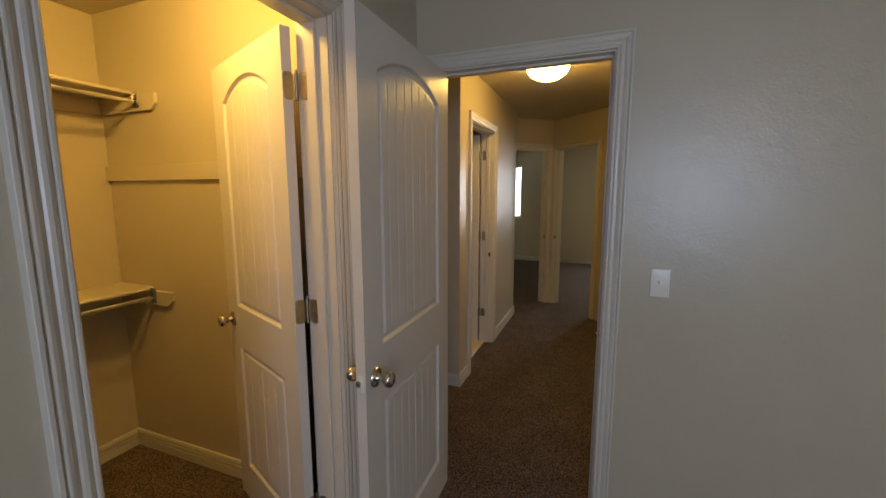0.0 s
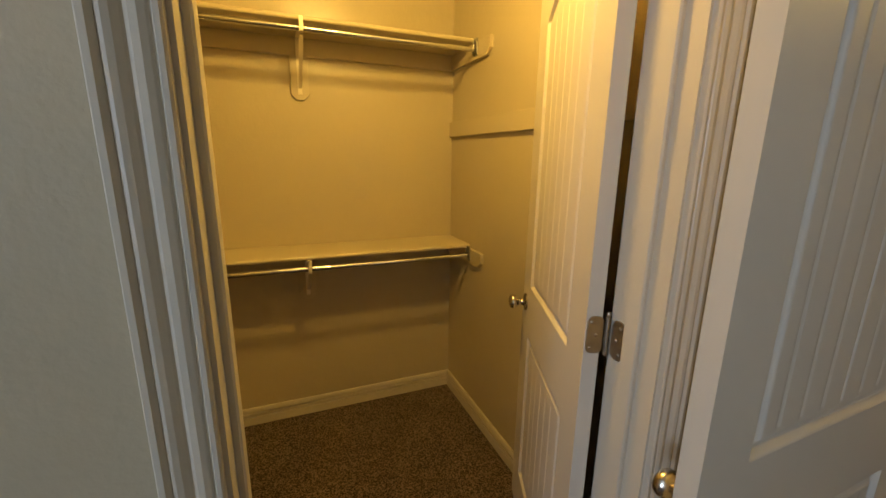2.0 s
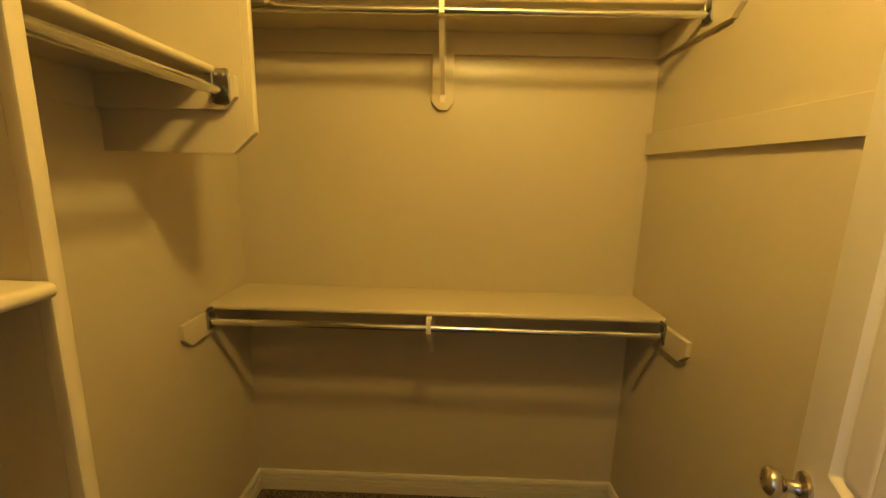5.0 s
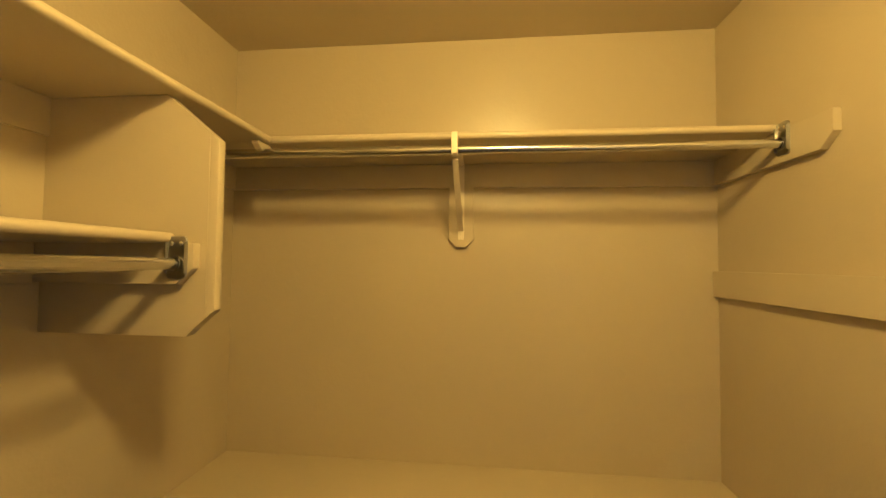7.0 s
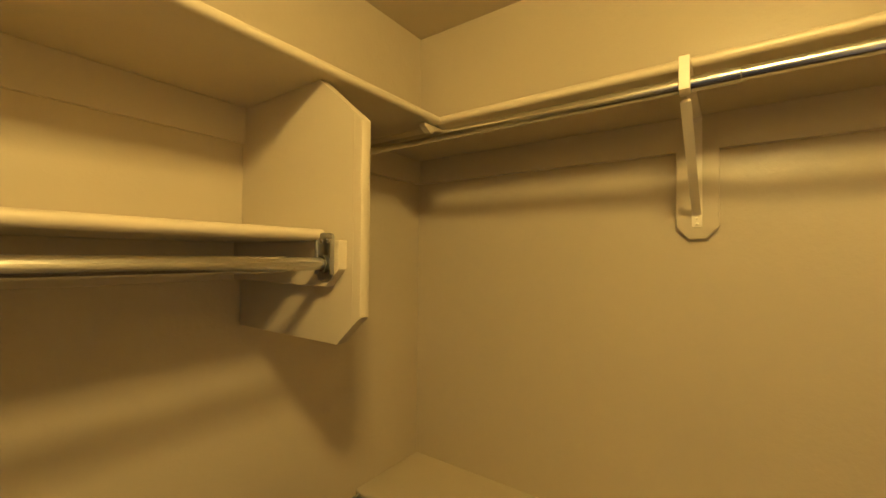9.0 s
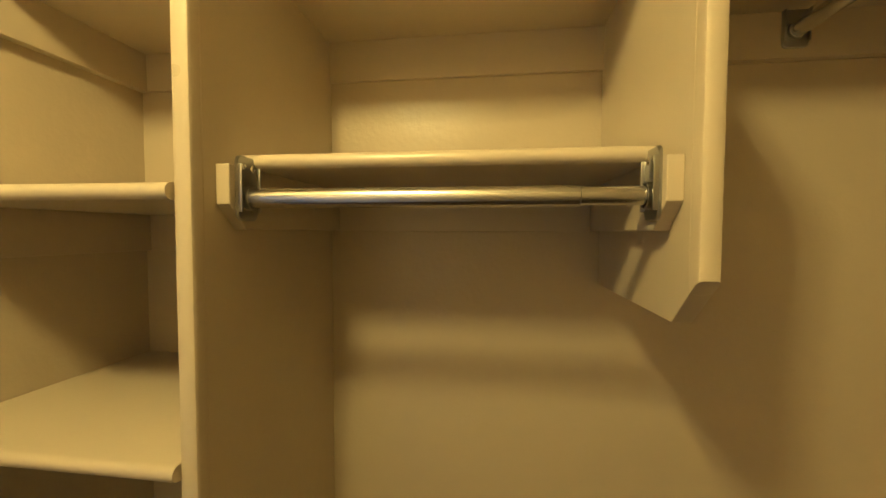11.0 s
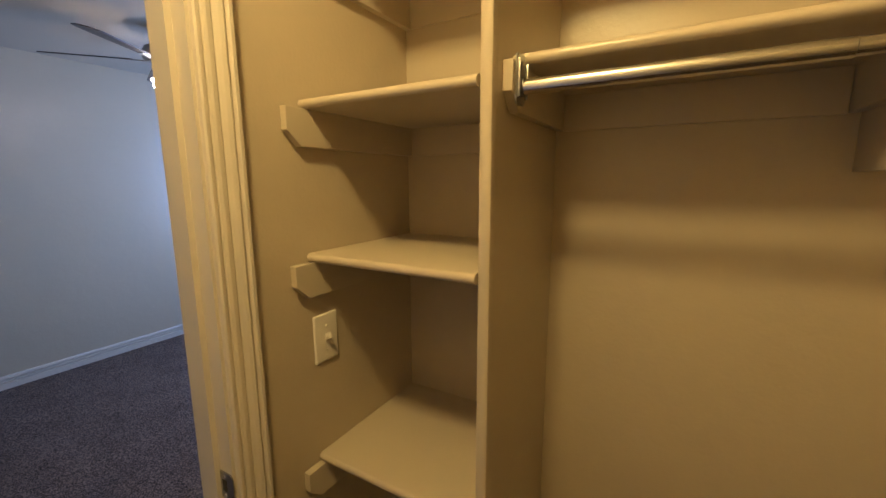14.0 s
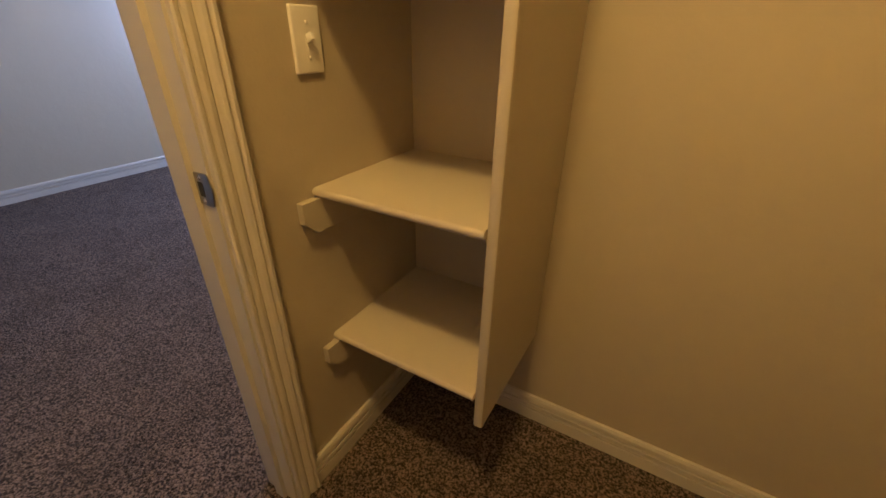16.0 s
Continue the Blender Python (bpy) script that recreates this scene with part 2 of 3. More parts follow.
def wall_y(name, y0, y1, x0, x1, holes):
    parts_, at = [], x0
    for a, b, lo, hi in holes:
        parts_.append((at, a, y0, y1, 0, H))
        parts_.append((a, b, y0, y1, hi, H))
        if lo > 0:
            parts_.append((a, b, y0, y1, 0, lo))
        at = b
    return wall(name, parts_ + [(at, x1, y0, y1, 0, H)])


JT = 0.019
structure("floor", box(-3.0, 4.0, -2.6, 9.6, -0.06, 0), CARPET, "brown flecked cut-pile carpet through all rooms", "carpet")
structure("ceiling", box(-3.0, 4.0, -2.6, 9.6, H, H + 0.1), CEIL, "tan painted ceiling with fine texture", "ceiling")
wall("wall_closet_west", [(CW - T, CW, -T, CN + T, 0, H)])
wall("wall_closet_south", [(CW, CE, -T, 0, 0, H)])
wall("wall_closet_north", [(CW, CE, CN, CN + T, 0, H)])
wall_x("wall_closet_east", CE, CE + T, -2.2, HALL_Y, [(JS - JT, JN + JT, 0, HEAD + JT)])
wall_y("wall_bedroom_north", HALL_Y, HALL_Y + T, -1.7, 3.47, [(JL - JT, JR + JT, 0, HEAD + JT)])
wall("wall_bedroom_east", [(3.47, 3.59, -2.32, HALL_Y + T, 0, H)])
wall_y("wall_bedroom_south", -2.32, -2.2, 0.0, 3.47, [(1.3, 2.8, 0.9, 2.1)])
BATH0, BATH1 = 3.30, 4.02
wall_x("wall_hall_left", HL - T, HL, 3.03, 5.10, [(BATH0 - JT, BATH1 + JT, 0, HEAD + JT)])
wall("wall_hall_stub", [(-1.7, HL - T, 3.03, 3.15, 0, H)])
wall("wall_hall_end", [(-1.82, -1.7, HALL_Y, 4.9, 0, H)])
wall("wall_hall_right", [(HR, HR + T, HALL_Y + T, 5.066, 0, H)])
wall("wall_bath_north", [(-2.6, HL - T, 4.9, 5.02, 0, H)])
lean = Vector((-0.40, 3.30, 0)).normalized()
structure("wall_rooms_between", prism([(-0.059, 0), (0.059, 0), (0.059, H), (-0.059, H)], (0.326, 5.90, 0), lean, 3.33, lean.cross(Z), Z), WALL, "tan painted drywall wall with light orange-peel texture", "wall")
wall_y("wall_rooms_far", 9.2, 9.32, -2.72, 3.72, [(-1.70, -0.70, 0.96, 2.09), (1.95, 2.95, 0.96, 2.12)])
wall("wall_room_west", [(-2.72, -2.6, 4.9, 9.2, 0, H)])
wall("wall_room_east", [(3.6, 3.72, 4.95, 9.2, 0, H)])
wall("wall_room_south", [(HR + T, 3.6, 4.95, 5.066, 0, H)])

R2 = math.sqrt(0.5)
DOOR_A, DOOR_B = 0.074, 0.790      # far doorways, metres from the corner
for side, name in ((-1, "wall_far_left"), (1, "wall_far_right")):
    along, back = Vector((side * R2, -R2, 0)), Vector((side * R2, R2, 0))
    bm = bmesh.new()
    end = 1.12 if side < 0 else 1.038
    for a, b, z0, z1 in ((0.0, DOOR_A - JT, 0, H), (DOOR_A - JT, DOOR_B + JT, HEAD + JT, H), (DOOR_B + JT, end, 0, H)):
        start = CORNER + along * a + Z * z0
        join(bm, prism([(0, 0), (T, 0), (T, z1 - z0), (0, z1 - z0)], start, along, b - a, back, Z))
    structure(name, bm, WALL, "tan painted angled wall with an open doorway", "wall")

# ---- trim profiles ----
BASE_PROFILE = [(0, 0), (0.0145, 0), (0.0145, 0.042), (0.0135, 0.044), (0.005, 0.045), (0.005, 0.0515), (0.0145, 0.0525), (0.0145, 0.067), (0.005, 0.068), (0.005, 0.0745), (0.0138, 0.0755), (0.0130, 0.090), (0.009, 0.099), (0, 0.099)]
# (thickness, width): stepped colonial casing
CASE_PROFILE = [(0, 0), (0.009, 0), (0.0115, 0.003), (0.0115, 0.008), (0.0085, 0.010), (0.0085, 0.012), (0.011, 0.014), (0.013, 0.020), (0.0125, 0.027), (0.0100, 0.031), (0.0118, 0.0335), (0.0150, 0.040), (0.0165, 0.046), (0.0160, 0.049), (0.0125, 0.0515), (0.0150, 0.054), (0.0180, 0.057), (0.0180, 0.063), (0.0165, 0.0645), (0, 0.0645)]
CASE_PROFILE = [(1.2 * o, u) for o, u in CASE_PROFILE]
CWID = 0.0645
REVEAL = 0.006


def baseboard(p, q, out, c0=0, c1=0, name="baseboard"):
    """A stepped baseboard from p to q on the floor; c0, c1: 1 for an inner, -1 for an outer mitre."""
    p, q = Vector((*p, 0)), Vector((*q, 0))
    d = (q - p).normalized()
    structure(name, prism(BASE_PROFILE, p, d, (q - p).length, out, Z, (c0, 0), (-c1, 0)), TRIM, "almond painted baseboard with two grooves", "baseboard")


def casing_set(frame_thing, a, b, along, out, face):
    """Two legs and a head of casing round an opening from a to b (points on the floor), on the wall face offset."""
    a, b = Vector(a) + face, Vector(b) + face
    along, out = Vector(along), Vector(out)
    top = HEAD + REVEAL
    part("casing_leg", prism(CASE_PROFILE, a - along * REVEAL, Z, top, out, -along, (0, 0), (0, 1)), TRIM, frame_thing)
    part("casing_leg", prism(CASE_PROFILE, b + along * REVEAL, Z, top, out, along, (0, 0), (0, 1)), TRIM, frame_thing)
    width = (b - a).length + 2 * REVEAL
    part("casing_head", prism(CASE_PROFILE, a - along * REVEAL + Z * top, along, width, out, Z, (0, -1), (0, 1)), TRIM, frame_thing)


def door_frame(name, a, b, into, label, stop_at, depth=T, faces=(True, True)):
    """Jambs, head, stops and casings of an opening; a, b: jamb faces on the near wall face; into: through the wall."""
    a, b, into = Vector(a), Vector(b), Vector(into)
    along = (b - a).normalized()
    ob = thing(name, (a + b) / 2 + into * depth / 2, label, "door frame", "", "structure")
    w = (b - a).length
    slab = [(0, 0), (depth, 0), (depth, JT), (0, JT)]
    part("jamb", prism(slab, a, Z, HEAD, into, -along), TRIM, ob)
    part("jamb", prism(slab, b, Z, HEAD, into, along), TRIM, ob)
    part("jamb_head", prism(slab, a - along * JT + Z * HEAD, along, w + 2 * JT, into, Z), TRIM, ob)
    s0, s1 = stop_at
    stop = [(s0, 0), (s1, 0), (s1, 0.008), (s1 - 0.003, 0.011), (s0, 0.011)]
    part("door_stop", prism(stop, a, Z, HEAD, into, along), TRIM, ob)
    part("door_stop", prism(stop, b, Z, HEAD, into, -along), TRIM, ob)
    part("door_stop", prism(stop, a + along * 0.011 + Z * HEAD, along, w - 0.022, into, -Z), TRIM, ob)
    if faces[0]:
        casing_set(ob, a, b, along, -into, Vector((0, 0, 0)))
    if faces[1]:
        casing_set(ob, a, b, along, into, into * depth)
    return ob


def strike_plate(frame_thing, m):
    """A lipped strike plate in a jamb; local z out of the jamb, y up."""
    lip = [(-0.016 - 0.010 * math.cos(radians(a)), 0.030 * math.sin(radians(a))) for a in range(-80, 81, 20)]
    bm = prism([(0.017, -0.0285)] + lip + [(0.017, 0.0285)], (0, 0, 0), Z, 0.0025, X, Y)
    bmesh.ops.transform(bm, matrix=m, verts=bm.verts)
    plate = part("strike_plate", bm, PLATE_STEEL, frame_thing, "steel strike plate", True)
    # a thin dark patch on the plate stands for the hole's shade
    part("latch_hole_shade", box(-0.004, 0.010, -0.013, 0.013, 0.0026, 0.0031), HOLE_SHADE, plate).data.transform(Matrix.Translation(-BASE[frame_thing.name]) @ m @ Matrix.Translation(BASE[frame_thing.name]))
    for s in (-1, 1):
        part("screw", screw_head(m @ Matrix.Translation((0.002, s * 0.021, 0.0025))), SCREW, plate, "", True)


closet_frame = door_frame("door_frame", (CE, JS, 0), (CE, JN, 0), X, "almond painted door frame with stepped casing at the closet", (0.040, 0.075))
bed_frame = door_frame("door_frame", (JL, HALL_Y, 0), (JR, HALL_Y, 0), Y, "almond painted door frame with stepped casing at the hall", (0.040, 0.075))
bath_frame = door_frame("door_frame", (HL, BATH0, 0), (HL, BATH1, 0), -X, "almond painted door frame at the bathroom", (0.040, 0.075))
far_frames = []
for side in (-1, 1):
    along, back = Vector((side * R2, -R2, 0)), Vector((side * R2, R2, 0))
    far_frames.append(door_frame("door_frame", CORNER + along * DOOR_A, CORNER + along * DOOR_B, back, "almond painted door frame of a far bedroom", (0.040, 0.075)))

strike_plate(closet_frame, Matrix(((1, 0, 0, 0.022), (0, 0, 1, JS), (0, 1, 0, 0.915), (0, 0, 0, 1))))
strike_plate(bed_frame, Matrix(((0, 0, -1, JR), (1, 0, 0, HALL_Y + 0.022), (0, 1, 0, 0.905), (0, 0, 0, 1))))
strike_plate(bath_frame, Matrix(((1, 0, 0, HL - 0.036), (0, 0, -1, BATH1), (0, 1, 0, 0.905), (0, 0, 0, 1))))

for side, fr in zip((-1, 1), far_frames):
    along, back = Vector((side * R2, -R2, 0)), Vector((side * R2, R2, 0))
    p = CORNER + along * DOOR_A + back * 0.024 + Z * 0.915
    strike_plate(fr, Matrix(((back.x, 0, along.x, p.x), (back.y, 0, along.y, p.y), (0, 1, 0, p.z), (0, 0, 0, 1))))
for hz in (0.31, 1.087, 1.86):
    m = Matrix(((1, 0, 0, HL - T + 0.024), (0, 0, -1, BATH1), (0, 1, 0, hz), (0, 0, 0, 1)))
    part("hinge_plate", rounded_plate(0.036, 0.089, 0.0022, 0.014, m), HINGE, bath_frame, "worn steel hinge plate", True)

# baseboards, room by room
c = CWID + REVEAL
baseboard((CW, CS), (CW, CN), X, 1, 1)
baseboard((CW, CN), (CE, CN), -Y, 1, 1)
baseboard((CW, CS), (CE, CS), Y, 1, 1)
baseboard((CE, CS), (CE, JS - c), -X, 1, 0)
baseboard((CE, JN + c), (CE, CN), -X, 0, 1)
baseboard((CE + T, -2.2), (CE + T, JS - c), X, 1, 0)
baseboard((CE + T, JN + c), (CE + T, HALL_Y), X, 0, 1)
baseboard((JR + c, HALL_Y), (3.47, HALL_Y), -Y, 0, 1)
baseboard((3.47, -2.2), (3.47, HALL_Y), -X, 1, 1)
baseboard((CE + T, -2.2), (3.47, -2.2), Y, 1, 1)
baseboard((-1.7, 3.03), (HL, 3.03), -Y, 1, -1)
baseboard((HL, 3.03), (HL, BATH0 - c), X, -1, 0)
baseboard((HL, BATH1 + c), (HL, 5.10), X, 0, -1)
baseboard((HR, HALL_Y + T), (HR, 5.066), -X, 1, 0)
baseboard((-2.6, 9.2), (-0.13, 9.2), -Y, 1, 0)
baseboard((-0.01, 9.2), (3.6, 9.2), -Y, 0, 1)
baseboard((-2.6, 5.02), (-2.6, 9.2), X, 1, 1)

# ---- doors ----


def door_skin(w, y, sign):
    """One moulded face of a two-panel arched plank door, as (frame, upper panel, lower panel) vertex and face lists."""
    z0, z1, x0, x1 = 0.012, 2.045, 0.003, 0.003 + w
    inset, xc = 0.118, 0.003 + w / 2
    half = w / 2 - inset
    # rows and columns stand closest where the mouldings run
    xs = np.linspace(x0, x1, int(w / 0.0042) + 1)
    fine = [np.arange(z - 0.010, z + 0.044, 0.0027) for z in (0.200, 1.0)] + [np.arange(0.761, 0.816, 0.0027), np.arange(1.838, 1.972, 0.003)]
    zs = np.unique(np.concatenate([np.linspace(z0, z1, 52)] + fine).round(4))
    nx, nz = len(xs) - 1, len(zs) - 1
    gx, gz = np.meshgrid(xs, zs)
    sag = 0.073
    rad = (half ** 2 + sag ** 2) / (2 * sag)
    arch = 1.885 + np.sqrt(np.maximum(rad ** 2 - (gx - xc) ** 2, 1e-6)) - (rad - sag)
    side = half - np.abs(gx - xc)
    up = np.minimum(np.minimum(side, gz - 1.0), (arch - gz) * 0.94)
    low = np.minimum(np.minimum(side, gz - 0.200), 0.805 - gz)
    d = np.maximum(up, low)
    depth = np.interp(d, [-1, 0, 0.003, 0.009, 0.016, 0.020, 0.028, 0.034, 1], [0, 0, 0.0045, 0.0120, 0.0120, 0.0105, 0.0045, 0.004, 0.004])
    groove = np.abs((gx - xc + 0.0325) % 0.065 - 0.0325)
    depth = depth + np.where(d > 0.040, np.interp(groove, [0, 0.0045], [0.0028, 0.0]), 0)
    grid = np.stack([gx, y - sign * depth, gz], -1).reshape(-1, 3)
    cid = lambda i, j: i * (nx + 1) + j
    cells = {"frame": [], "upper": [], "lower": []}
    du, dl = up.reshape(-1), low.reshape(-1)
    for i in range(nz):
        for j in range(nx):
            q = (cid(i, j), cid(i, j + 1), cid(i + 1, j + 1), cid(i + 1, j))
            if sign > 0:
                q = q[::-1]
            k = "upper" if max(du[v] for v in q) > 0.0 else "lower" if max(dl[v] for v in q) > 0.0 else "frame"
            cells[k].append(q)
    return grid, cells


def mesh_from(name, chunks, mat, parent, label=""):
    verts, faces, at = [], [], 0
    for grid, quads in chunks:
        used = sorted({v for q in quads for v in q})
        index = {v: k + at for k, v in enumerate(used)}
        verts += [tuple(float(cc) for cc in grid[v]) for v in used]
        faces += [tuple(index[v] for v in q) for q in quads]
        at += len(used)
    mesh = bpy.data.meshes.new(name)
    mesh.from_pydata(verts, [], faces)
    mesh.update()
    mesh.shade_smooth()
    mesh.set_sharp_from_angle(angle=radians(50))
    mesh.materials.append(mat)
    ob = new(name, mesh)
    ob.parent = parent
    return tagged(ob, label) if label else ob


KNOB = [(0, 0), (0.033, 0), (0.0335, 0.003), (0.031, 0.007), (0.024, 0.009), (0.016, 0.011), (0.0125, 0.016), (0.0115, 0.024), (0.0125, 0.031), (0.018, 0.036), (0.0245, 0.042), (0.0275, 0.050), (0.0265, 0.058), (0.021, 0.064), (0.012, 0.067), (0, 0.068)]


def door(name, w, m, label, kz):
    """A two-panel arched door, hinge pin on local z, leaf along local x, thickness along local y."""
    ob = tagged(new(name), label, "door")
    ob.empty_display_size = 0.05
    y0, y1 = 0.012, 0.047
    skins = [door_skin(w, y0, -1), door_skin(w, y1, 1)]
    leaf = mesh_from("leaf", [(g, cl["frame"]) for g, cl in skins], DOOR, ob)
    mesh_from("upper_panel", [(g, cl["upper"]) for g, cl in skins], DOOR, leaf, "arched recessed plank panel")
    mesh_from("lower_panel", [(g, cl["lower"]) for g, cl in skins], DOOR, leaf, "rectangular recessed plank panel")
    edge = bmesh.new()
    a, b, lo, hi = 0.003, 0.003 + w, 0.012, 2.045
    loop = [(a, lo), (b, lo), (b, hi), (a, hi)]
    va = [edge.verts.new((px, y0, pz)) for px, pz in loop]
    vb = [edge.verts.new((px, y1, pz)) for px, pz in loop]
    for k in range(4):
        edge.faces.new((va[k], va[(k + 1) % 4], vb[(k + 1) % 4], vb[k]))
    part("leaf_edge", edge, DOOR, leaf)
    kx = 0.003 + w - 0.060
    for yy, rx in ((y0, 90), (y1, -90)):
        knob = part("knob", lathe(KNOB, pose(kx, yy, kz, rx), 32), NICKEL, ob, "satin nickel round door knob", True)
        # no hole in the knob: a dark disc paints its shade
        part("keyhole_shade", lathe([(0, 0), (0.0035, 0), (0.003, 0.0008), (0, 0.001)], pose(kx, yy, kz, rx) @ Matrix.Translation((0, 0, 0.0675)), 12), HOLE_SHADE, knob)
    face = Matrix(((0, 0, 1, 0.003 + w), (1, 0, 0, (y0 + y1) / 2), (0, 1, 0, kz), (0, 0, 0, 1)))
    # the plate takes the pale bracket colour, close to the door edge's
    plate = part("latch_plate", rounded_plate(0.025, 0.057, 0.0015, 0.005, face), WHITE_METAL, ob, "almond coloured latch plate", True)
    part("latch_bolt", box(0.003 + w, 0.012 + w, 0.015, 0.029, kz - 0.009, kz + 0.009, 0.003), PLATE_STEEL, plate, "", True)
    for hz in (0.31, 1.087, 1.86):
        hinge = part("hinge", tube((0, 0, hz - 0.045), (0, 0, hz + 0.045), 0.0065, 14), HINGE, ob, "worn steel butt hinge with round corners", True)
        part("hinge_tip", lathe([(0, 0), (0.004, 0), (0.0055, 0.004), (0.004, 0.009), (0, 0.010)], pose(0, 0, hz + 0.045), 12), HINGE, hinge, "", True)
        edge_m = Matrix(((0, 0, -1, 0.003), (1, 0, 0, 0.026), (0, 1, 0, hz), (0, 0, 0, 1)))
        part("hinge_plate", rounded_plate(0.036, 0.089, 0.0022, 0.014, edge_m), HINGE, hinge, "", True)
        for sy, sz in ((0.034, 0.030), (0.023, 0.0), (0.034, -0.030)):
            part("screw", screw_head(Matrix(((0, 0, -1, 0.0008), (1, 0, 0, sy), (0, 1, 0, hz + sz), (0, 0, 0, 1)))), HINGE, hinge, "", True)
    ob.matrix_world = m
    return ob


PIN_C = (CE - 0.012, JN - 0.002)
door("door_1", 0.700, pose(PIN_C[0], PIN_C[1], 0, 0, 0, -203.0), "almond two-panel arched plank door standing open into the closet", 0.925)
door("door_2", 0.768, pose(JL, HALL_Y - 0.012, 0, 0, 0, -88.8), "almond two-panel arched plank door standing open into the bedroom", 0.905)
door("door_3", 0.700, pose(HL - T - 0.012, BATH1 - 0.002, 0, 0, 0, 181.0), "almond two-panel arched plank door standing open into the bathroom", 0.905)
for hz in (0.31, 1.087, 1.86):
    face = Matrix(((1, 0, 0, 0.018), (0, 0, -1, JN), (0, 1, 0, hz), (0, 0, 0, 1)))
    hp = part("hinge_plate", rounded_plate(0.036, 0.089, 0.0022, 0.014, face), HINGE, closet_frame, "worn steel hinge plate", True)
    for sy, sz in ((0.024, 0.030), (0.014, 0.0), (0.024, -0.030)):
        part("screw", screw_head(Matrix(((1, 0, 0, sy), (0, 0, -1, JN - 0.0022), (0, 1, 0, hz + sz), (0, 0, 0, 1)))), HINGE, hp, "", True)

# ---- closet shelving ----


def nosed(depth, t=0.020):
    """A shelf board's section, (depth, height) from the back, with a rounded front."""
    r = t / 2
    return [(0, -t), (depth - r, -t)] + [(depth - r + r * math.sin(a), -r - r * math.cos(a)) for a in [math.pi * k / 8 for k in range(1, 8)]] + [(depth - r, 0), (0, 0)]


def shelf_board(owner, p, d, length, out, depth, t=0.020, name="shelf"):
    return part(name, prism(nosed(depth, t), p, d, length, out, Z), SHELF, owner, "", True)


def cleat(owner, p, d, length, out, z_top, h=0.080, t=0.018, chamfer=0.034, name="cleat"):
    """A support strip along a wall from p along d, its far lower corner cut off."""
    d, out = Vector(d), Vector(out)
    pts = [(0, z_top - h), (length - chamfer, z_top - h), (length, z_top - h + chamfer * 0.92), (length, z_top), (0, z_top)]
    return part(name, prism([(u, z) for u, z in pts], Vector((*p, 0)), out, t, d, Z, bevel=0.0015), SHELF, owner)


def flange(owner, p, out):
    """A rod end socket: a plate with rounded corners and two screws, on a cleat face."""
    out = Vector(out)
    side = Z.cross(out)
    m = Matrix(((side.x, 0, out.x, p[0]), (side.y, 0, out.y, p[1]), (0, 1, 0, p[2] + 0.012), (0, 0, 0, 1)))
    f = part("rod_socket", rounded_plate(0.042, 0.082, 0.004, 0.009, m), PLATE_STEEL, owner, "zinc plated rod socket", True)
    ring = [(0.0152, 0.004), (0.0152, 0.011), (0.0130, 0.011), (0.0130, 0.004)]
    part("collar", lathe(ring + ring[:1], m @ Matrix.Translation((0, -0.012, 0)), 24), PLATE_STEEL, f, "", True)
    for sx in (-0.0195, 0.0195):
        part("rim", box(sx - 0.0015, sx + 0.0015, -0.030, 0.030, 0.003, 0.009, 0.0008), PLATE_STEEL, f, "", True).data.transform(Matrix.Translation(-BASE[owner.name]) @ m @ Matrix.Translation(BASE[owner.name]))
    for s in (-1, 1):
        part("screw", screw_head(m @ Matrix.Translation((s * 0.009, 0.027, 0.004)), 0.0046), SCREW, f, "", True)
    return f


def rod(owner, a, b, r=0.0128, joint=0.55):
    a, b = Vector(a), Vector(b)
    mid = a.lerp(b, joint)
    part("rod", tube(a, mid, r, 28), CHROME, owner, "shiny telescopic steel rod", True)
    part("rod_inner", tube(mid - (b - a) * 0.01, b, r - 0.0016, 28), CHROME, owner, "", True)


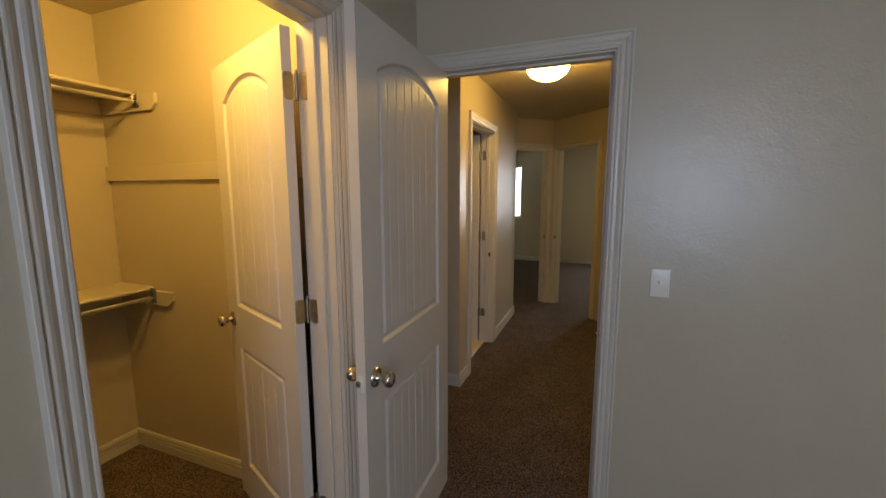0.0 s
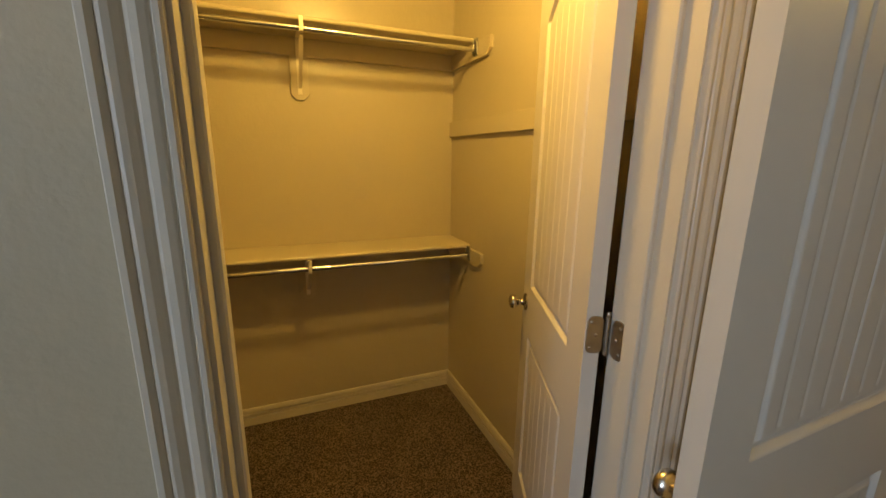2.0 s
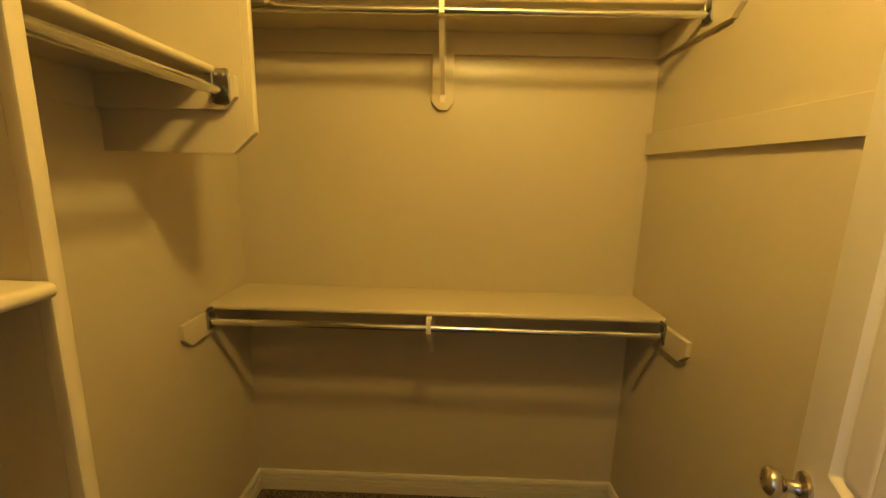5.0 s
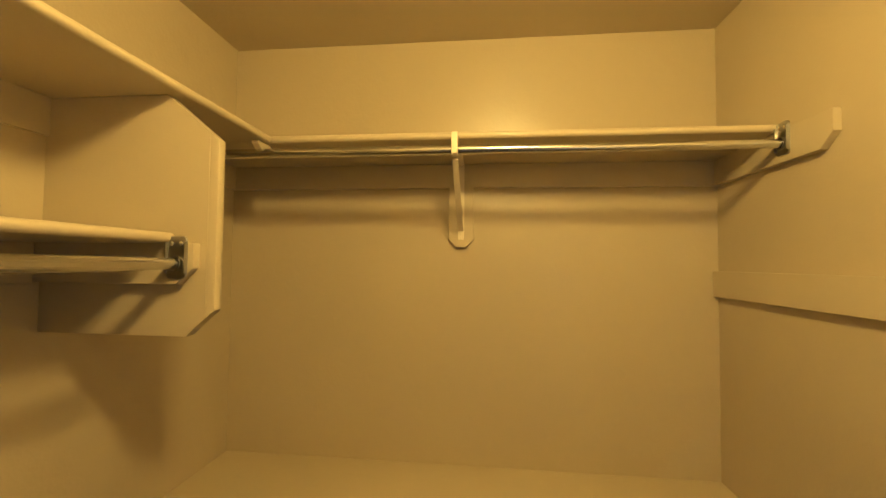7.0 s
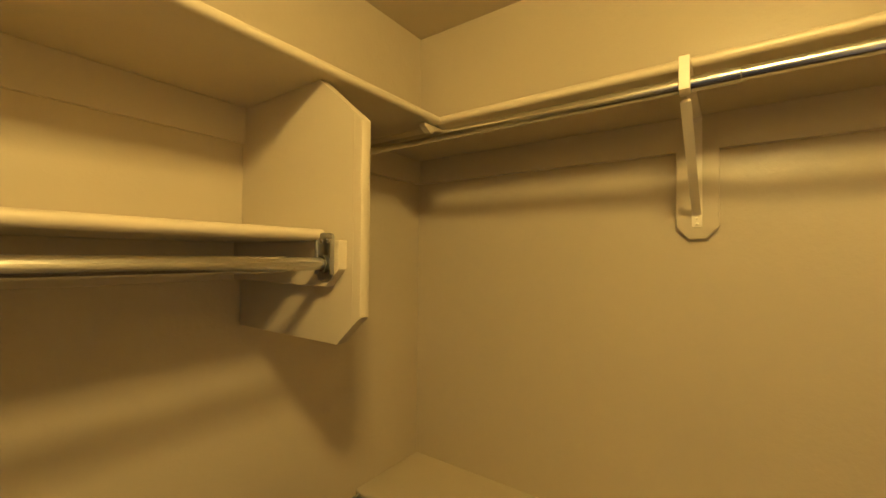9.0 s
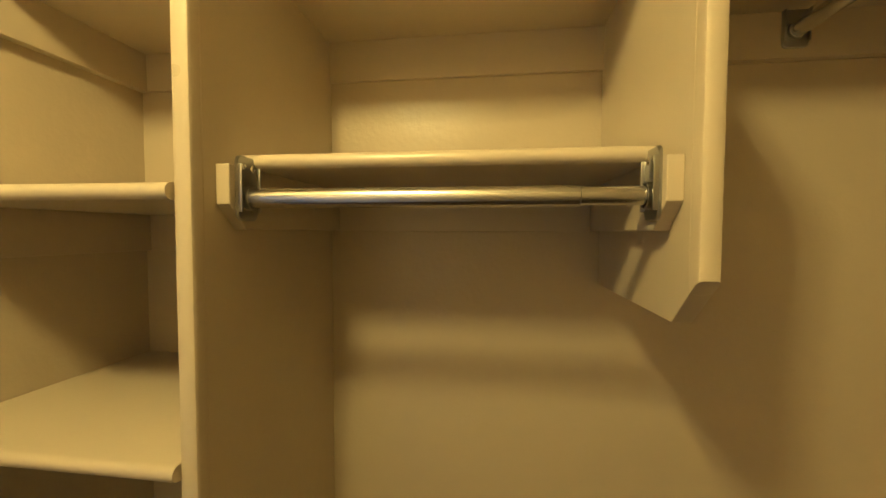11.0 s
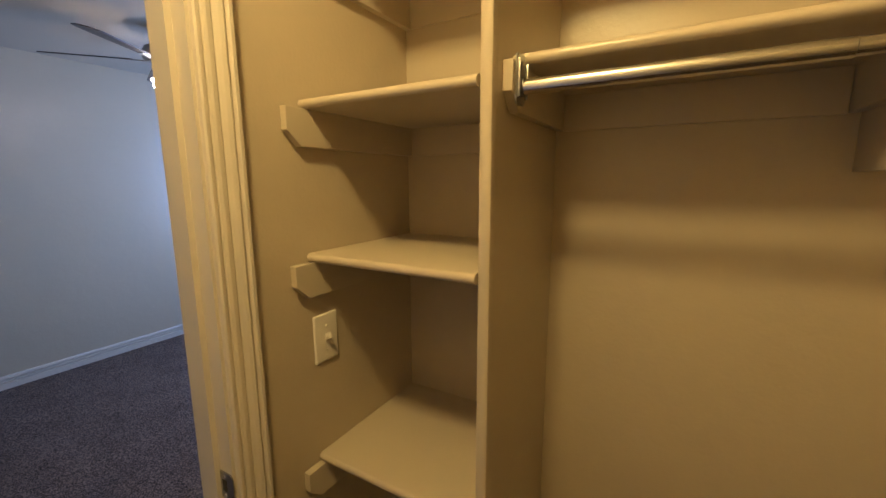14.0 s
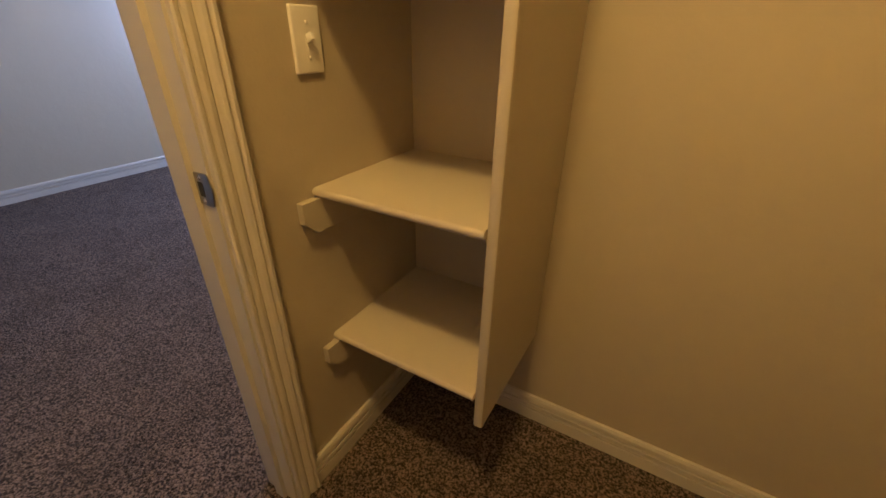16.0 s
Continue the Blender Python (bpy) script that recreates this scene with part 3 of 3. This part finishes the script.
def shelf_bracket(owner, y, z_top, front):
    """A painted steel shelf-and-rod bracket on its backing block against the west wall."""
    block = [(-0.042, 0), (-0.042, -0.214), (-0.017, -0.241), (0.017, -0.241), (0.042, -0.214), (0.042, 0)]
    part("backing_block", prism(block, Vector((CW, y, z_top - 0.100)) + Z * 0.04, X, 0.018, Y, Z, bevel=0.0015), SHELF, owner)
    br = part("bracket", box(CW + 0.018, CW + 0.022, y - 0.010, y + 0.010, z_top - 0.275, z_top - 0.02, 0.001), WHITE_METAL, owner, "almond painted steel rod bracket")
    part("top_arm", box(CW + 0.018, front + 0.038, y - 0.009, y + 0.009, z_top - 0.026, z_top - 0.0205, 0.001), WHITE_METAL, br)
    p0, p1, p2 = Vector((CW + 0.022, y, z_top - 0.245)), Vector((CW + 0.10, y, z_top - 0.215)), Vector((front + 0.010, y, z_top - 0.080))
    n = 12
    pts = [p0 * (1 - s) ** 2 + p1 * 2 * s * (1 - s) + p2 * s * s for s in [k / n for k in range(n + 1)]]
    bm = bmesh.new()
    rows = []
    for k, p in enumerate(pts):
        tdir = (pts[min(k + 1, n)] - pts[max(k - 1, 0)]).normalized()
        nrm = tdir.cross(Y).normalized()
        rows.append([bm.verts.new(p + Y * (0.0085 * sy) + nrm * (0.005 * sn)) for sy, sn in ((-1, -0.3), (-0.55, 1), (0.55, 1), (1, -0.3))])
    for ra, rb in zip(rows, rows[1:]):
        for k in range(4):
            bm.faces.new((ra[k], ra[(k + 1) % 4], rb[(k + 1) % 4], rb[k]))
    bm.faces.new(rows[0])
    bm.faces.new(rows[-1])
    part("brace", bm, WHITE_METAL, br, "", True)
    hook = [(math.cos(a), math.sin(a)) for a in [radians(150 + 240 * k / 14) for k in range(15)]]
    prof = [(0.0172 * ca, 0.0172 * sa) for ca, sa in hook] + [(0.0132 * ca, 0.0132 * sa) for ca, sa in hook[::-1]]
    part("hook", prism(prof, Vector((front + 0.018, y - 0.008, z_top - 0.056)), Y, 0.016, X, Z), WHITE_METAL, br)
    part("hook_strap", box(front + 0.036, front + 0.0405, y - 0.008, y + 0.008, z_top - 0.070, z_top - 0.014, 0.001), WHITE_METAL, br)
    for s in (0.255, 0.268):
        part("screw", screw_head(Matrix(((0, 0, 1, CW + 0.022), (1, 0, 0, y), (0, 1, 0, z_top - s), (0, 0, 0, 1))), 0.0035), WHITE_METAL, br)


def hanging_shelf(z, depth, cleat_to, y_mid, label):
    """A shelf along the west wall with cleats at the ends, a rod and a middle bracket."""
    ob = thing("closet_shelf", ((CW + depth / 2), CN / 2, z), label, "shelf", "closet shelves")
    front = CW + depth
    shelf_board(ob, (CW, CS + 0.001, z), Y, CN - 0.002, X, depth)
    under = z - 0.020
    cleat(ob, (CW, CN), X, cleat_to - CW, -Y, under)
    cleat(ob, (CW, CS), X, cleat_to - CW, Y, under)
    part("back_cleat", box(CW, CW + 0.018, CS + 0.018, CN - 0.018, under - 0.080, under, 0.0015), SHELF, ob)
    rx, rz = front + 0.018, z - 0.056
    for yy, o in ((CN - 0.018, -Y), (CS + 0.018, Y)):
        flange(ob, (rx, yy, rz), o)
    rod(ob, (rx, CS + 0.020, rz), (rx, CN - 0.020, rz))
    shelf_bracket(ob, y_mid, z, front)
    return ob


hanging_shelf(1.000, 0.278, -1.160, 0.803, "low almond painted closet shelf with steel hanging rod")
hanging_shelf(2.025, 0.296, -1.144, 0.825, "high almond painted closet shelf with steel hanging rod")

# south side: one long top shelf, two uprights, four short shelves, a rod bay
top = thing("closet_shelf", (-0.65, 0.15, 2.024), "long high almond painted shelf over the cubby bays", "shelf", "closet shelves")
shelf_board(top, (CW + 0.297, CS, 2.024), X, -(CW + 0.297) - 0.001, Y, 0.305)
cleat(top, (CE, CS), Y, 0.438, -X, 2.004)
part("back_cleat", box(CW + 0.30, -0.019, CS, 0.009, 1.924, 2.004, 0.0015), SHELF, top)
part("corner_cleat", prism([(0, 0), (0.030, 0), (0.067, 0.022), (0.067, 0.030), (0, 0.030)], (CW + 0.268, 0.270, 1.972), Y, 0.018, X, Z, bevel=0.001), SHELF, top)


def upright(x_east, t, front, z_low, low_chamfer, z_clip, label):
    """A standing or hanging side panel with a rounded strip along its front edge."""
    ob = thing("closet_upright", (x_east - t / 2, front / 2, z_low), label, "partition", "closet uprights")
    f = front - 0.019
    pts = [(0.0, z_low)]
    pts += [(front - 0.058, z_low), (f, z_low + 0.036)] if low_chamfer else [(f, z_low)]
    pts += [(f, z_clip + 0.016), (0.270, 2.003), (0.0, 2.003)]
    panel = part("panel", prism(pts, (x_east - t, CS, 0), X, t, Y, Z, bevel=0.001), SHELF, ob)
    r = t / 2
    sect = [(0, -r), (0.014, -r), (0.0172, 0.0014 - r), (0.019, 0.0048 - r), (0.019, r - 0.0048), (0.0172, r - 0.0014), (0.014, r), (0, r)]
    lo = z_low + (0.037 if low_chamfer else 0.0)
    slope = 0.85 if low_chamfer else 0.0
    part("nosing", prism(sect, (x_east - r, f + 0.0005, lo), Z, z_clip + 0.016 - lo, Y, X, (slope, 0), (-0.85, 0)), SHELF, panel, "rounded front edge strip", True)
    return ob


P1, P2 = -0.413, -0.970
upright(P1, 0.023, 0.390, 0.352, False, 1.917, "tall almond painted upright panel with a clipped top corner")
upright(P2, 0.022, 0.384, 1.522, True, 1.908, "short almond painted hanging panel with clipped corners")

for z, cl in ((1.677, 0.445), (1.350, 0.446), (0.856, 0.446), (0.453, 0.440)):
    ob = thing("cubby_shelf", (P1 / 2, 0.19, z), "short almond painted shelf between wall and upright", "shelf", "cubby shelves")
    shelf_board(ob, (P1 + 0.001, CS, z), X, -P1 - 0.002, Y, 0.400)
    cleat(ob, (CE, CS), Y, cl, -X, z - 0.020, 0.078)
    part("back_cleat", box(P1 + 0.001, -0.019, CS, 0.009, z - 0.098, z - 0.020, 0.0015), SHELF, ob)

bay = thing("closet_shelf", (-0.715, 0.15, 1.724), "short almond painted shelf with a steel rod below", "shelf", "closet shelves")
xa, xb = P1 - 0.023, P2
shelf_board(bay, (xb + 0.012, CS, 1.724), X, xa - xb - 0.013, Y, 0.306)
cleat(bay, (xa, CS), Y, 0.350, -X, 1.704)
cleat(bay, (xb, CS), Y, 0.350, X, 1.704)
part("back_cleat", box(xb + 0.019, xa - 0.019, CS, 0.009, 1.622, 1.704, 0.0015), SHELF, bay)
flange(bay, (xa - 0.018, 0.318, 1.664), -X)
flange(bay, (xb + 0.018, 0.318, 1.664), X)
rod(bay, (xa - 0.020, 0.318, 1.664), (xb + 0.020, 0.318, 1.664), 0.0128, 0.84)

strip = thing("wall_strip", (-0.8, CN, 1.575), "plain almond painted mounting strip on the closet wall", "strip")
part("strip", box(CW + 0.001, -0.03, CN - 0.018, CN, 1.574, 1.654, 0.0015), SHELF, strip)

# ---- switches ----


def light_switch(m, label):
    """A toggle switch; local z out of the wall, y up."""
    ob = tagged(new("light_switch"), label, "light switch")
    ob.empty_display_size = 0.03
    bm = bmesh.new()
    bmesh.ops.create_cube(bm, size=1, matrix=Matrix.Translation((0, 0, 0.003)) @ Matrix.Diagonal((0.071, 0.117, 0.006, 1)))
    topf = [e for e in bm.edges if all(v.co.z > 0.003 for v in e.verts)] + [e for e in bm.edges if abs(e.verts[0].co.z - e.verts[1].co.z) > 0.003]
    bmesh.ops.bevel(bm, geom=topf, offset=0.0042, segments=3, affect="EDGES", profile=0.6)
    part("wall_plate", bm, PLASTIC, ob, "", True)
    part("toggle_slot", box(-0.0055, 0.0055, -0.0125, 0.0125, 0.0055, 0.0066, 0.0003), PLASTIC, ob)
    tog = box(-0.0045, 0.0045, -0.007, 0.007, 0.0, 0.017, 0.0014)
    bmesh.ops.transform(tog, matrix=pose(0, 0.001, 0.004, -28), verts=tog.verts)
    part("toggle", tog, PLASTIC, ob, "", True)
    for s in (-1, 1):
        part("screw", screw_head(Matrix.Translation((0, s * 0.030, 0.006)), 0.0032), PLASTIC, ob, "", True)
    ob.matrix_world = m
    return ob


light_switch(Matrix(((0, 0, -1, CE), (-1, 0, 0, 0.359), (0, 1, 0, 1.141), (0, 0, 0, 1))), "almond toggle light switch on the closet wall")
light_switch(Matrix(((1, 0, 0, 1.194), (0, 0, -1, HALL_Y), (0, 1, 0, 1.143), (0, 0, 0, 1))), "almond toggle light switch beside the bedroom door")

# ---- ceiling lights ----


def dome_light(x, y, r, drop, glass, label):
    ob = thing("ceiling_light", (x, y, H), label, "ceiling light")
    part("base", lathe([(0, 0), (r * 1.18, 0), (r * 1.2, -0.006), (r * 1.16, -0.014), (r * 1.02, -0.026), (r * 0.98, -0.030), (0, -0.030)], pose(x, y, H), 48), BRONZE, ob, "brushed metal ceiling pan", True)
    dome = [(r * math.cos(a), -0.030 - drop * math.sin(a)) for a in [radians(90 * k / 14) for k in range(14)]] + [(0, -0.030 - drop)]
    part("glass_shade", lathe(dome, pose(x, y, H), 48), glass, ob, "lit frosted glass dome", True)
    part("finial", lathe([(0, 0.002), (0.008, 0), (0.009, -0.006), (0.004, -0.012), (0, -0.013)], pose(x, y, H - 0.030 - drop), 16), BRONZE, ob, "", True)
    return ob


dome_light(0.552, 3.31, 0.152, 0.105, GLASS_HALL, "flush ceiling light with lit frosted glass dome")
holder = thing("ceiling_light", (-0.42, 1.01, H), "plain closet lampholder with a lit bulb", "ceiling light")
part("lampholder", lathe([(0, 0), (0.058, 0), (0.058, -0.008), (0.040, -0.022), (0.026, -0.034), (0.022, -0.034), (0, -0.030)], pose(-0.42, 1.01, H), 32), BLIND, holder, "white ceramic lampholder", True)
part("bulb", lathe([(0.013, -0.028), (0.015, -0.050), (0.026, -0.075), (0.030, -0.094), (0.026, -0.112), (0.014, -0.122), (0, -0.125)], pose(-0.42, 1.01, H), 24), GLASS_CLOSET, holder, "lit bulb", True)

# ---- ceiling fan in the bedroom ----
FX, FY = 2.17, -0.44
fan = thing("ceiling_fan", (FX, FY, H), "five-blade ceiling fan with dark blades and lit glass shades", "ceiling fan")
part("canopy", lathe([(0, 0), (0.068, 0), (0.068, -0.012), (0.052, -0.040), (0.020, -0.055), (0, -0.055)], pose(FX, FY, H), 32), BRONZE, fan, "", True)
part("downrod", tube((FX, FY, H - 0.05), (FX, FY, H - 0.105), 0.0125, 16), BRONZE, fan, "", True)
part("motor_housing", lathe([(0, 0), (0.045, 0), (0.095, -0.020), (0.108, -0.045), (0.108, -0.085), (0.088, -0.110), (0.050, -0.118), (0, -0.118)], pose(FX, FY, H - 0.095), 40), BRONZE, fan, "brushed metal motor housing", True)
for k in range(5):
    a = 50 + 72 * k
    m = pose(FX, FY, H - 0.197, 0, 0, a)
    iron = box(0.075, 0.205, -0.016, 0.016, -0.003, 0.003, 0.002)
    bmesh.ops.transform(iron, matrix=m, verts=iron.verts)
    arm = part("blade_iron", iron, BRONZE, fan)
    outline = [(0.16, -0.048), (0.30, -0.060), (0.56, -0.068), (0.600, -0.055), (0.615, -0.025), (0.615, 0.025), (0.600, 0.055), (0.56, 0.068), (0.30, 0.060), (0.16, 0.048)]
    blade = prism(outline, (0, 0, 0), Z, 0.006, X, Y, bevel=0.0015)
    bmesh.ops.transform(blade, matrix=m @ pose(0, 0, 0.003, -12), verts=blade.verts)
    part("blade", blade, BLADE, arm, "dark wooden fan blade")
part("light_kit", lathe([(0, 0), (0.050, 0), (0.060, -0.012), (0.055, -0.035), (0.030, -0.050), (0, -0.052)], pose(FX, FY, H - 0.211), 32), BRONZE, fan, "", True)
for k in range(4):
    a = 70 + 90 * k
    m = pose(FX, FY, H - 0.240, 0, 0, a) @ pose(0.055, 0, 0, 0, 38, 0)
    stem = part("shade_arm", tube(m @ Vector((0, 0, 0.01)), m @ Vector((0, 0, -0.045)), 0.011, 14), BRONZE, fan, "", True)
    bell = [(0.024, -0.040), (0.030, -0.048), (0.036, -0.070), (0.046, -0.095), (0.060, -0.118), (0.066, -0.130), (0.063, -0.130), (0.043, -0.095), (0.033, -0.070), (0.024, -0.046)]
    part("glass_shade", lathe(bell, m, 24), GLASS_FAN, stem, "lit frosted bell glass shade", True)

# ---- windows ----


def window(name, x0, x1, y, z0, z1, inward, label, blinds):
    """A white framed window in a wall along x; y: inner wall face, inward: +1 or -1 into the room."""
    ob = thing(name, ((x0 + x1) / 2, y, z0), label, "window", "", "structure")
    yo = y - inward * 0.10
    ya, yb = sorted((yo, yo + inward * 0.05))
    for a, b, c0, c1 in ((x0, x0 + 0.04, z0, z1), (x1 - 0.04, x1, z0, z1), (x0 + 0.04, x1 - 0.04, z0, z0 + 0.04), (x0 + 0.04, x1 - 0.04, z1 - 0.04, z1), ((x0 + x1) / 2 - 0.02, (x0 + x1) / 2 + 0.02, z0 + 0.04, z1 - 0.04)):
        part("window_frame", box(a, b, ya, yb, c0, c1, 0.003), BLIND, ob)
    pane = part("pane", box(x0 + 0.03, x1 - 0.03, yo + inward * 0.022, yo + inward * 0.026, z0 + 0.03, z1 - 0.03), PANE, ob)
    pane.visible_shadow = False
    part("window_sill", box(x0 - 0.03, x1 + 0.03, *sorted((y - inward * 0.04, y + inward * 0.035)), z0 - 0.02, z0 + 0.001, 0.003), TRIM, ob)
    if blinds:
        bl = thing("window_blind", ((x0 + x1) / 2, y - inward * 0.02, z0), "white horizontal slat blind lit from behind", "blind")
        part("head_rail", box(x0 + 0.01, x1 - 0.01, *sorted((y - inward * 0.045, y - inward * 0.005)), z1 - 0.04, z1 - 0.002, 0.003), BLIND, bl)
        k = z0 + 0.03
        while k < z1 - 0.05:
            sl = box(x0 + 0.012, x1 - 0.012, -0.024, 0.024, -0.0012, 0.0012)
            bmesh.ops.transform(sl, matrix=pose(0, y - inward * 0.025, k, 36 * inward), verts=sl.verts)
            part("slat", sl, SHADED_SLAT, bl)
            k += 0.047
    return ob


window("window_1", -1.70, -0.70, 9.2, 0.96, 2.09, -1, "white bedroom window with daylight behind it", True)
window("window_2", 1.95, 2.95, 9.2, 0.96, 2.12, -1, "white bedroom window with daylight behind it", False)
window("window_3", 1.3, 2.8, -2.2, 0.9, 2.1, 1, "white bedroom window with daylight behind it", False)
structure("backdrop", box(-2.6, 0.2, 9.9, 9.92, 0.2, 3.2), DAYLIGHT, "pale overcast daylight outside the window", "sky")

# ---- bathroom floor ----
tiles = structure("floor_bath", box(-1.7, HL - T + 0.05, 3.15, 4.9, 0.0, 0.005), GROUT, "grout bed under cream bathroom floor tiles", "floor")
tile_bm = box(-0.149, 0.149, -0.149, 0.149, 0, 0.008, 0.002, seg=1)
tile_mesh = bpy.data.meshes.new("tile")
tile_bm.to_mesh(tile_mesh)
tile_bm.free()
tile_mesh.materials.append(TILE)
for i in range(5):
    for j in range(5):
        tl = new("tile", tile_mesh)
        tl.location = (HL - T + 0.05 - 0.155 - 0.303 * i, 3.30 + 0.303 * j, 0.004)
        tl.parent = tiles

# door stop on the hall baseboard
ds = thing("door_stop_spring", (HR - 0.014, 4.55, 0.05), "small metal spring door stop on the hall baseboard", "door stop")
part("spring", tube((HR - 0.010, 4.55, 0.05), (HR - 0.075, 4.55, 0.05), 0.006, 12), PLATE_STEEL, ds, "", True)
part("rubber_tip", tube((HR - 0.075, 4.55, 0.05), (HR - 0.090, 4.55, 0.05), 0.008, 12), BLIND, ds, "white rubber tip", True)
